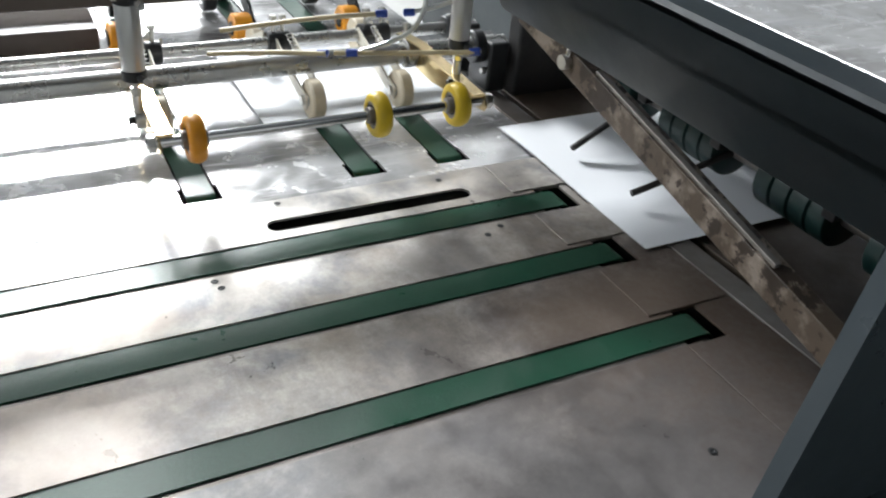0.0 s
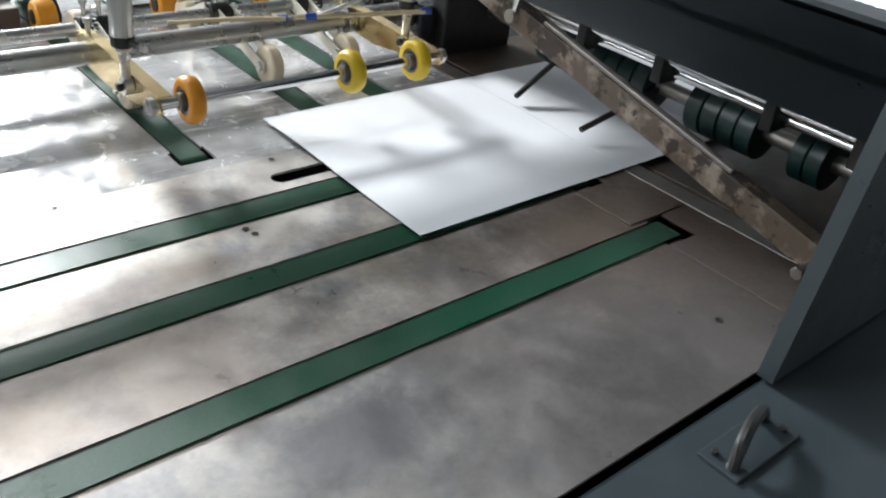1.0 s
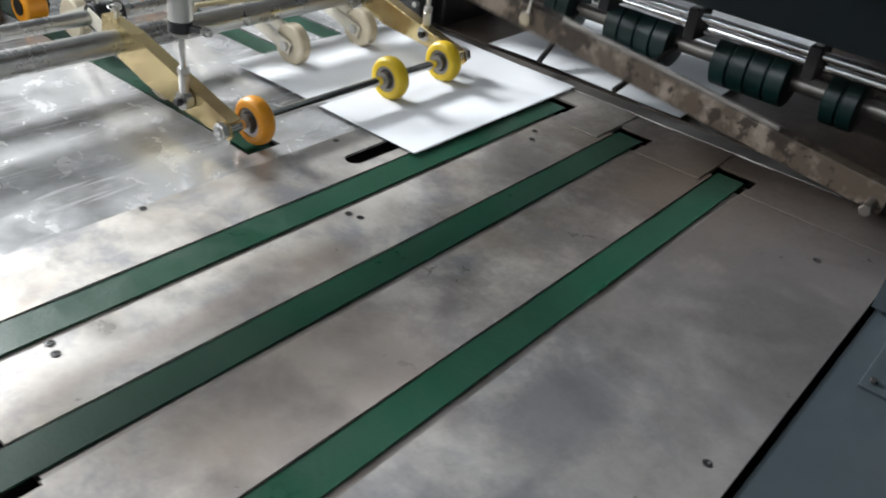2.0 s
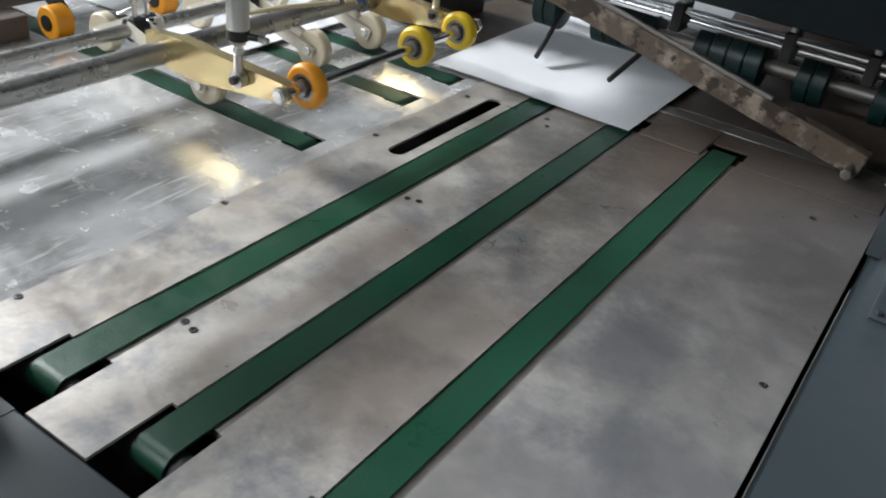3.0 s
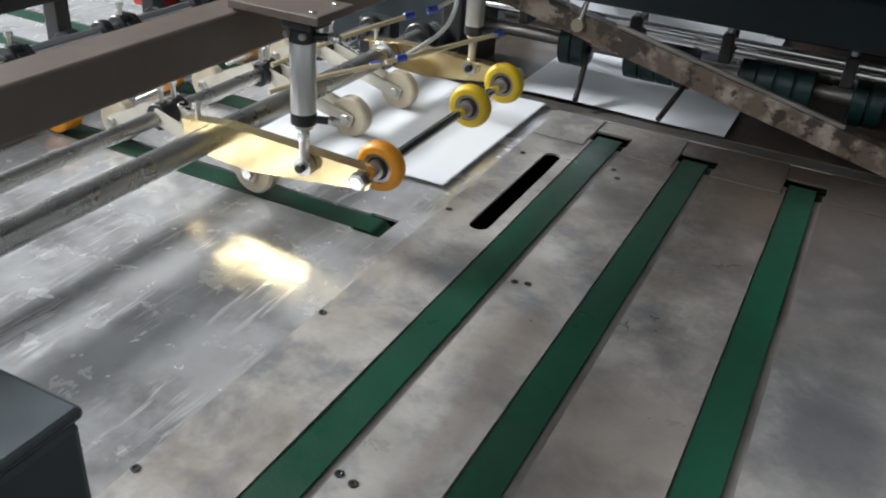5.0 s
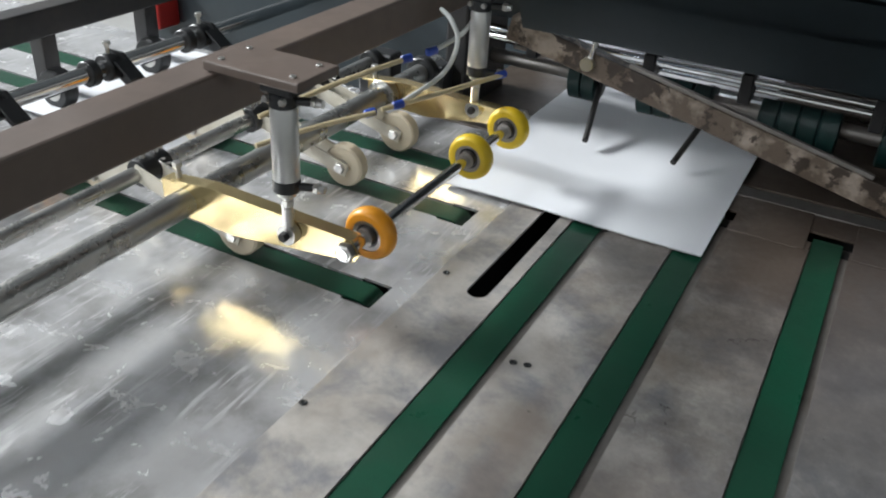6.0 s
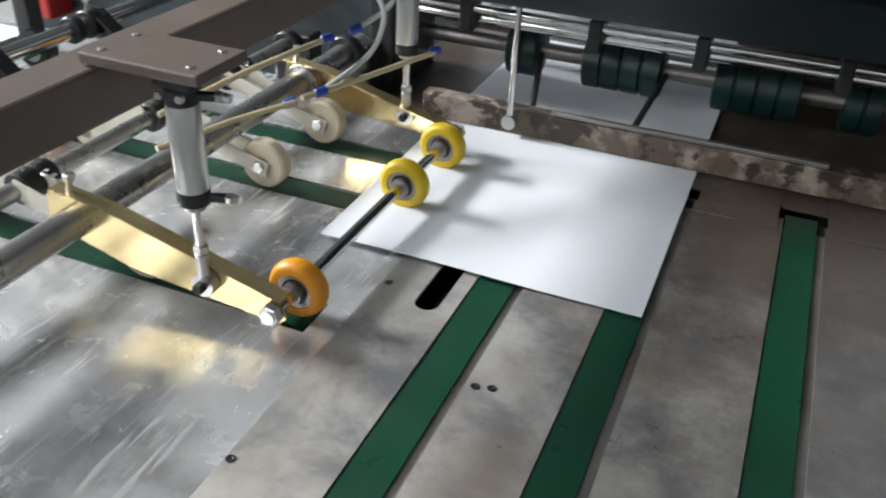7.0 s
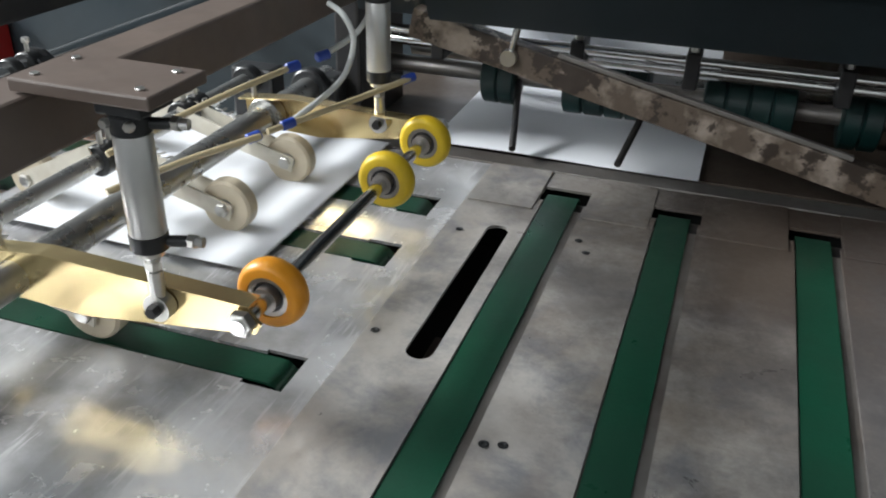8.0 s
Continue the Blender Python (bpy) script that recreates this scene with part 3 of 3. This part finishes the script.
def piston_rod(y):
    p = thing("piston_rod", "bright piston rod with a rod-end eye", "piston rod", group="piston rods")
    x = -0.2095
    part("rod", rod(bmesh.new(), (x, y, 0.072), (x, y, 0.19), 0.0037, 14), CHROME, p, smooth=True)
    part("locknut", hexagon(bmesh.new(), (x, y, 0.102), "z", 0.0065, 0.007), ZINC, p)
    bm = rod(bmesh.new(), (x, y, 0.074), (x, y, 0.098), 0.0055, 16, 0.001)
    part("rod_end", bm, ZINC, p, smooth=True)
    part("eye", lathe(bmesh.new(), [(0.0045, -0.005), (0.0105, -0.005), (0.0105, 0.005), (0.0045, 0.005)], Matrix.Translation((x, y, 0.068)), "y", 24, True), ZINC, p, smooth=True)
    part("eye_bolt", hexagon(bmesh.new(), (x, y - 0.004, 0.068), "y", 0.005, 0.016), DARK_IRON, p)
    return p


rods = [piston_rod(y) for y in (ARM_NEAR - 0.006, ARM_FAR - 0.006)]

# the swinging arms, their shaft and three wheels: one thing that turns about the tube
swing = thing("drive_arm_frame", "yellow zinc-plated swing arms carrying urethane drive wheels on a shaft", "roller arm", pose(PIVOT[0], 0, PIVOT[1]))


def channel_arm(y, flip):
    """A folded channel: a tall web with a narrow top flange."""
    bm = bmesh.new()
    web = [(-0.03, -0.012), (-0.03, 0.018), (0.03, 0.0215), (0.205, 0.008), (0.213, -0.003), (0.208, -0.011), (0.06, -0.0235), (0.0, -0.0175)]
    for k in (0.0, 0.0025 * flip):
        bm.faces.new([bm.verts.new((x, y + k, z)) for x, z in web])
    bm.verts.ensure_lookup_table()
    n = len(web)
    for i in range(n):
        j = (i + 1) % n
        bm.faces.new((bm.verts[i], bm.verts[j], bm.verts[n + j], bm.verts[n + i]))
    tops = [(-0.03, 0.0181), (0.03, 0.0216), (0.205, 0.0081)]
    rows = [[bm.verts.new((x, y + w * flip, z + h)) for w, h in ((0, 0), (0.017, 0), (0.017, 0.0022), (0, 0.0022))] for x, z in tops]
    for a, b in zip(rows, rows[1:]):
        for i in range(4):
            j = (i + 1) % 4
            bm.faces.new((a[i], a[j], b[j], b[i]))
    bm.faces.new(rows[0]), bm.faces.new(rows[-1])
    return bm


HUB = (0.209, -0.0435)
for y, flip in ((ARM_NEAR, 1), (ARM_FAR, -1)):
    arm = part("arm", channel_arm(y, flip), BRASS, swing)
    part("collar", rod(bmesh.new(), (0, y + 0.003 * flip, 0), (0, y + 0.018 * flip, 0), 0.021, 28, 0.001), TUBE_STEEL, arm, smooth=True)
    part("bolt", hexagon(rod(bmesh.new(), (-0.014, y + 0.009 * flip, 0.018), (-0.014, y + 0.009 * flip, 0.034), 0.003, 10), (-0.014, y + 0.009 * flip, 0.036), "z", 0.0055, 0.006), ZINC, arm)
HUB = (0.2015, 0.0)
part("wheel_shaft", rod(bmesh.new(), (HUB[0], ARM_NEAR - 0.012, HUB[1]), (HUB[0], ARM_FAR + 0.012, HUB[1]), 0.006, 20), CHROME, swing, smooth=True)
for y in (ARM_NEAR - 0.006, ARM_FAR + 0.006):
    part("shaft_nut", hexagon(bmesh.new(), (HUB[0], y, HUB[1]), "y", 0.01, 0.008), ZINC, swing)


def drive_wheel(y, mat, name_label):
    """A rounded urethane tyre on a steel bearing hub."""
    m = Matrix.Translation((HUB[0], y, HUB[1]))
    r, w = 0.0275, 0.0095
    tyre = [(0.0165, -w), (0.022, -w)] + [(r - 0.006 + 0.006 * math.sin(a), -w * math.cos(a)) for a in (math.pi * k / 10 for k in range(1, 10))] + [(0.022, w), (0.0165, w)]
    wheel = part("wheel", lathe(bmesh.new(), tyre, m, "y", 40, True), mat, swing, name_label, smooth=True)
    part("bearing", lathe(bmesh.new(), [(0.0125, -0.008), (0.0168, -0.008), (0.0168, 0.008), (0.0125, 0.008)], m, "y", 32, True), STEEL_DULL, wheel, smooth=True)
    part("seal", lathe(bmesh.new(), [(0.009, -0.0065), (0.0126, -0.0065), (0.0126, 0.0065), (0.009, 0.0065)], m, "y", 32, True), DARK_IRON, wheel, smooth=True)
    part("hub", lathe(bmesh.new(), [(0.0058, -0.014), (0.0098, -0.014), (0.0098, 0.014), (0.0058, 0.014)], m, "y", 28, True), STEEL_DULL, wheel, smooth=True)
    return wheel


for y, mat, text in ((-0.402, ORANGE, "orange urethane wheel"), (-0.187, YELLOW, "yellow urethane wheel"), (-0.083, YELLOW, "yellow urethane wheel")):
    drive_wheel(y, mat, text)

# ivory pressure rollers on their sprung arms
def pressure_roller(x, y, reach, name_group, rail_x=-0.435, rail_z=0.06):
    """An ivory wheel on a double-plate arm clamped to a shaft; reach is the way from the shaft to the wheel."""
    p = thing("pressure_roller", "ivory plastic pressure roller on a cream sprung arm", "pressure roller", group=name_group)
    wx, wz, r = x, 0.0275, 0.027
    m = Matrix.Translation((wx, y, wz))
    w = part("wheel", lathe(bmesh.new(), [(0.009, -0.009), (r - 0.0025, -0.009), (r, -0.0065), (r, 0.0065), (r - 0.0025, 0.009), (0.009, 0.009)], m, "y", 36, True), IVORY, p, smooth=True)
    part("bearing", lathe(bmesh.new(), [(0.0, -0.0093), (0.0085, -0.0093), (0.0092, -0.007), (0.0092, 0.007), (0.0085, 0.0093), (0.0, 0.0093)], m, "y", 24), ZINC, w, smooth=True)
    for s in (-1, 1):
        bm = bmesh.new()
        a, b = Vector((wx, 0, wz)), Vector((rail_x, 0, rail_z + 0.006))
        d = (b - a).normalized()
        nrm = Vector((-d.z, 0, d.x))
        quad = [a - d * 0.009 + nrm * 0.009, a - d * 0.009 - nrm * 0.008, b - nrm * 0.007, b + nrm * 0.012]
        lo = [bm.verts.new((q.x, y + s * 0.0118, q.z)) for q in quad]
        hi = [bm.verts.new((q.x, y + s * 0.0138, q.z)) for q in quad]
        bm.faces.new(lo), bm.faces.new(hi)
        for i in range(4):
            j = (i + 1) % 4
            bm.faces.new((lo[i], lo[j], hi[j], hi[i]))
        part("arm_plate", bm, CREAM, p)
    spring = bmesh.new()
    turns = [(rail_x + (wx - rail_x) * (0.2 + 0.45 * k / 36) + 0.0045 * math.cos(k * 1.3), y + 0.0045 * math.sin(k * 1.3), rail_z + 0.022 - 0.022 * k / 36) for k in range(37)]
    pipe(spring, turns, 0.0008, 5)
    part("spring", spring, ZINC, p, smooth=True)
    part("axle", hexagon(rod(bmesh.new(), (wx, y - 0.016, wz), (wx, y + 0.016, wz), 0.004, 12), (wx, y - 0.016, wz), "y", 0.007, 0.005), ZINC, p)
    part("clamp", rod(bmesh.new(), (rail_x, y - 0.01, rail_z), (rail_x, y + 0.01, rail_z), 0.016, 24, 0.001), BLACK, p, smooth=True)
    part("clamp_screw", hexagon(rod(bmesh.new(), (rail_x, y, rail_z + 0.014), (rail_x, y, rail_z + 0.036), 0.003, 10), (rail_x, y, rail_z + 0.036), "z", 0.0055, 0.006), ZINC, p)
    return p


for y in (-0.41, -0.2115, -0.085):
    pressure_roller(-0.302, y, 1, "pressure rollers")
for y in (-0.39, -0.225, -0.06):
    pressure_roller(-0.525, y, -1, "pressure rollers")

# air hoses
hose = thing("air_hose", "amber and milky air hose with blue push fittings", "hose")
part("amber_hose", pipe(bmesh.new(), [(-0.174, ARM_FAR + 0.004, 0.1225), (-0.22, -0.13, 0.113), (-0.26, -0.2, 0.105)], 0.0032), TUBE_AMBER, hose, smooth=True)
part("amber_hose", pipe(bmesh.new(), [(-0.262, -0.21, 0.104), (-0.3, -0.27, 0.098), (-0.335, -0.34, 0.09)], 0.0032), TUBE_AMBER, hose, smooth=True)
part("amber_hose", pipe(bmesh.new(), [(-0.262, -0.13, 0.15), (-0.305, -0.22, 0.135), (-0.345, -0.32, 0.115)], 0.0032), TUBE_AMBER, hose, smooth=True)
part("clear_hose", pipe(bmesh.new(), [(-0.25, -0.17, 0.107), (-0.222, -0.12, 0.135), (-0.215, -0.1, 0.17), (-0.225, -0.1, 0.195), (-0.25, -0.08, 0.2)], 0.003), HOSE_CLEAR, hose, smooth=True)
part("clear_hose", pipe(bmesh.new(), [(-0.245, -0.1, 0.155), (-0.228, -0.06, 0.17), (-0.222, -0.03, 0.195)], 0.003), HOSE_CLEAR, hose, smooth=True)
for p in ((-0.178, ARM_FAR + 0.0, 0.122), (-0.249, -0.18, 0.1075), (-0.268, -0.212, 0.103), (-0.247, -0.105, 0.154), (-0.265, -0.135, 0.149)):
    part("push_fitting", rod(bmesh.new(), Vector(p) - Vector((0.004, 0.006, 0.001)), Vector(p) + Vector((0.004, 0.006, 0.001)), 0.005, 12, 0.001), BLUE, hose, smooth=True)

# ---- next section beyond the beam ----
PRESS = (-0.69, 0.072)
for y in (-0.41, -0.225, -0.045):
    g = thing("orange_press_wheel", "orange urethane wheel on a black bent bracket", "press wheel", group="orange press wheels")
    m = Matrix.Translation((-0.607, y, 0.0235))
    w = part("wheel", lathe(bmesh.new(), [(0.011, -0.015), (0.021, -0.015), (0.0235, -0.0125), (0.0235, 0.0125), (0.021, 0.015), (0.011, 0.015)], m, "y", 36, True), ORANGE, g, smooth=True)
    part("hub", lathe(bmesh.new(), [(0.0, -0.017), (0.0112, -0.017), (0.0112, 0.017), (0.0, 0.017)], m, "y", 20), BLACK, w, smooth=True)
    bm = bmesh.new()
    outline = [(-0.600, 0.014), (-0.596, 0.026), (-0.604, 0.036), (-0.676, 0.092), (-0.704, 0.092), (-0.706, 0.062), (-0.686, 0.054), (-0.616, 0.014)]
    faces = [[bm.verts.new((x, y + k, z)) for x, z in outline] for k in (0.0175, 0.0225)]
    for f in faces:
        bm.faces.new(f)
    for i in range(len(outline)):
        j = (i + 1) % len(outline)
        bm.faces.new((faces[0][i], faces[0][j], faces[1][j], faces[1][i]))
    box(bm, -0.017, 0.017, -0.019, 0.0, -0.002, 0.002, 0.0005, pose(-0.655, y + 0.0173, 0.0745, 0, 38, 0))
    part("bracket", bm, BLACK, g)
    part("clamp", rod(bmesh.new(), (PRESS[0], y - 0.002, PRESS[1]), (PRESS[0], y + 0.017, PRESS[1]), 0.019, 24, 0.0015), BLACK, g, smooth=True)
    part("clamp_screw", hexagon(rod(bmesh.new(), (PRESS[0], y + 0.008, PRESS[1] + 0.017), (PRESS[0], y + 0.008, PRESS[1] + 0.032), 0.003, 10), (PRESS[0], y + 0.008, PRESS[1] + 0.033), "z", 0.0055, 0.006), ZINC, g)
tagged(part("press_shaft", rod(bmesh.new(), (PRESS[0], -1.2, PRESS[1]), (PRESS[0], 0.44, PRESS[1]), 0.011), CHROME, smooth=True), "bright steel shaft of the next section", "shaft")
tagged(part("guide_plate", boxes((-0.76, -0.635, -1.2, -0.435, -0.0025, 0.03), bevel=0.002), BROWN_PAINT), "brown painted low guide block on the plate", "guide block")

side_frame = thing("far_frame", "dark iron frame of the next machine section", "machine frame")
part("rail", boxes((-0.86, -0.822, -1.3, 0.44, 0.085, 0.125), bevel=0.003), DARK_IRON, side_frame)
for y in (-0.75, -0.2, 0.0):
    part("upright", boxes((-0.855, -0.827, y - 0.013, y + 0.013, -0.0025, 0.085), bevel=0.002), DARK_IRON, side_frame)
part("end_panel", boxes((-1.3, -0.31, 0.44, 0.47, -0.4, 0.5), bevel=0.003), COVER_PAINT, side_frame, "dark blue-grey painted end panel")
part("frame_leg", boxes((-1.2, -1.1, 0.44, 0.47, FLOOR_Z, -0.4)), DARK_IRON, side_frame)
part("frame_leg", boxes((-0.5, -0.4, 0.44, 0.47, FLOOR_Z, -0.4)), DARK_IRON, side_frame)
part("rail", boxes((-0.86, -0.822, -1.35, -1.3, FLOOR_Z, 0.125)), DARK_IRON, side_frame)

for y in (-0.39, -0.238, -0.055):
    g = thing("transport_wheel", "black rubber transport wheel on a short lever", "transport wheel", group="transport wheels")
    m = Matrix.Translation((-0.775, y, 0.0285))
    part("tyre", lathe(bmesh.new(), [(0.016, -0.012), (0.026, -0.012), (0.0285, -0.009), (0.0285, 0.009), (0.026, 0.012), (0.016, 0.012)], m, "y", 32, True), BLACK, g, smooth=True)
    part("hub", lathe(bmesh.new(), [(0.0, -0.013), (0.0162, -0.013), (0.0162, 0.013), (0.0, 0.013)], m, "y", 20), ZINC, g, smooth=True)
    bm = bmesh.new()
    box(bm, -0.009, 0.009, -0.003, 0.003, -0.008, 0.105, 0.001, pose(-0.775, y - 0.0165, 0.0285, 0, 62, 0))
    part("lever", bm, DARK_IRON, g)
    part("clamp", rod(bmesh.new(), (PRESS[0], y - 0.021, PRESS[1]), (PRESS[0], y - 0.006, PRESS[1]), 0.018, 24, 0.0015), BLACK, g, smooth=True)
tagged(part("switch_box", boxes((-1.278, -1.198, 0.375, 0.44, -0.114, -0.014), bevel=0.006), RED), "small red painted switch box on the end panel", "switch box")

# near corner: gearbox housing and the front rail
housing = thing("gear_housing", "dark blue-grey painted housing at the table's corner", "housing")
part("body", boxes((-0.75, -0.050, -1.06, -0.878, FLOOR_Z, 0.127), bevel=0.005), COVER_PAINT, housing)
part("lid", boxes((-0.752, -0.048, -1.062, -0.876, 0.128, 0.136), bevel=0.003), COVER_PAINT, housing)
for x in (-0.72, -0.4, -0.09):
    part("screw", hexagon(bmesh.new(), (x, -1.03, 0.138), "z", 0.006, 0.005), ZINC, housing)
gusset = bmesh.new()
rim = [(-0.0495, -0.04), (-0.0495, 0.05)] + [(0.0005 - 0.05 * math.cos(a), 0.05 - 0.05 * math.sin(a)) for a in (math.pi / 2 * k / 10 for k in range(1, 11))] + [(0.012, 0.0), (0.012, -0.04)]
sides = [[gusset.verts.new((x, y, z)) for x, z in rim] for y in (-0.9, -0.8808)]
for f in sides:
    gusset.faces.new(f)
for i in range(len(rim)):
    j = (i + 1) % len(rim)
    gusset.faces.new((sides[0][i], sides[0][j], sides[1][j], sides[1][i]))
part("gusset", gusset, COVER_PAINT, housing, "curved dark blue-grey corner piece")

# ---- paper ----
SHEET_W, SHEET_L = 0.325, 0.335


def paper_sheet():
    """A thin sheet, slightly wavy, its front edge at y = 0 and its right edge at x = 0.128."""
    bm = bmesh.new()
    n = 14
    tops, lows = [], []
    for i in range(n + 1):
        for j in range(n + 1):
            u, w = i / n, j / n
            ends = max(0, 1 - 4 * w) + max(0, 4 * w - 3)
            z = 0.0022 + 0.0008 * math.sin(7 * u + 2 * w) * min(1, 4 * w, 4 - 4 * w) + (0.0018 * math.sin(3.1 * u) + 0.001 * math.sin(7 * u)) * ends
            x, y = 0.128 - SHEET_W + SHEET_W * u, SHEET_L * w
            tops.append(bm.verts.new((x, y, z + 0.0004)))
            lows.append(bm.verts.new((x, y, z)))
    k = n + 1
    for i in range(n):
        for j in range(n):
            q = (i * k + j, (i + 1) * k + j, (i + 1) * k + j + 1, i * k + j + 1)
            bm.faces.new([tops[a] for a in q])
            bm.faces.new([lows[a] for a in reversed(q)])
    edge = [(i * k) for i in range(k)] + [n * k + j for j in range(1, k)] + [i * k + n for i in range(n - 1, -1, -1)] + [j for j in range(n - 1, 0, -1)]
    for a, b in zip(edge, edge[1:] + edge[:1]):
        bm.faces.new((tops[a], tops[b], lows[b], lows[a]))
    return part("paper_sheet", bm, PAPER, smooth=True)


first = tagged(paper_sheet(), "white sheet of paper sliding over the table", "paper sheet", "paper sheets")
sheets = [first] + [copy_thing(first, Matrix.Identity(4)) for _ in range(4)]


def motions():
    # paper: each sheet waits behind the rail, is fed towards the camera, then driven off sideways
    speed, side_speed, stop, wait = 0.3, 0.385, -0.282, 0.086
    def feed(n):
        return -2.97 + 2.735 * n

    def front(n, t):
        """Where a sheet's front edge is: it follows the sheet before it, waits, and is fed on."""
        if t >= feed(n):
            return max(stop, wait - (t - feed(n)) * speed)
        before = feed(n - 1) + (wait - stop) / speed
        if t < before + 0.33:
            return stop + SHEET_L + 0.0006 + max(0.0, before - t) * speed
        return min(wait, stop + SHEET_L + 0.0006 + (t - before - 0.33) * 0.5)

    for n, sheet in enumerate(sheets):
        go = 7.0 - 2.71 * (3 - n)
        rows = []
        for k in range(81):
            t = k / 10
            drive = max(0.0, t - go)
            x = -side_speed * (drive - 0.04 if drive > 0.08 else drive * 0.5)
            rows.append((t, pose(max(x, -2.2), min(front(n, t), 0.95), 0.0003)))
        walk(sheet, rows)
    # wheels: lowered about every 2.7 s
    up, down = -2.6, 9.7
    keys = [(0, 0), (1.28, 0), (1.42, 1), (2.02, 1), (2.18, 0), (3.9, 0), (4.06, 1), (4.72, 1), (4.9, 0), (6.62, 0), (6.8, 1), (7.42, 1), (7.66, 0), (8.0, 0)]
    walk(swing, [(t, pose(PIVOT[0], 0, PIVOT[1], 0, up + (down - up) * k, 0)) for t, k in keys])
    for p in rods:
        walk(p, [(t, pose(0, 0, 0.002 - 0.03 * k)) for t, k in keys])
    # stop bar: dropped behind each sheet
    drops = [(0, 0), (1.3, 0), (1.44, 1), (1.84, 1), (2.05, 0.35), (2.25, 0), (4.02, 0), (4.18, 1), (4.54, 1), (4.75, 0.4), (4.95, 0), (6.68, 0), (6.86, 1), (7.14, 1), (7.45, 0.45), (7.72, 0), (8.0, 0)]
    walk(bar, [(t, pose(*BAR_HINGE, 0, 13.0 * (1 - k), 0)) for t, k in drops])


motions()
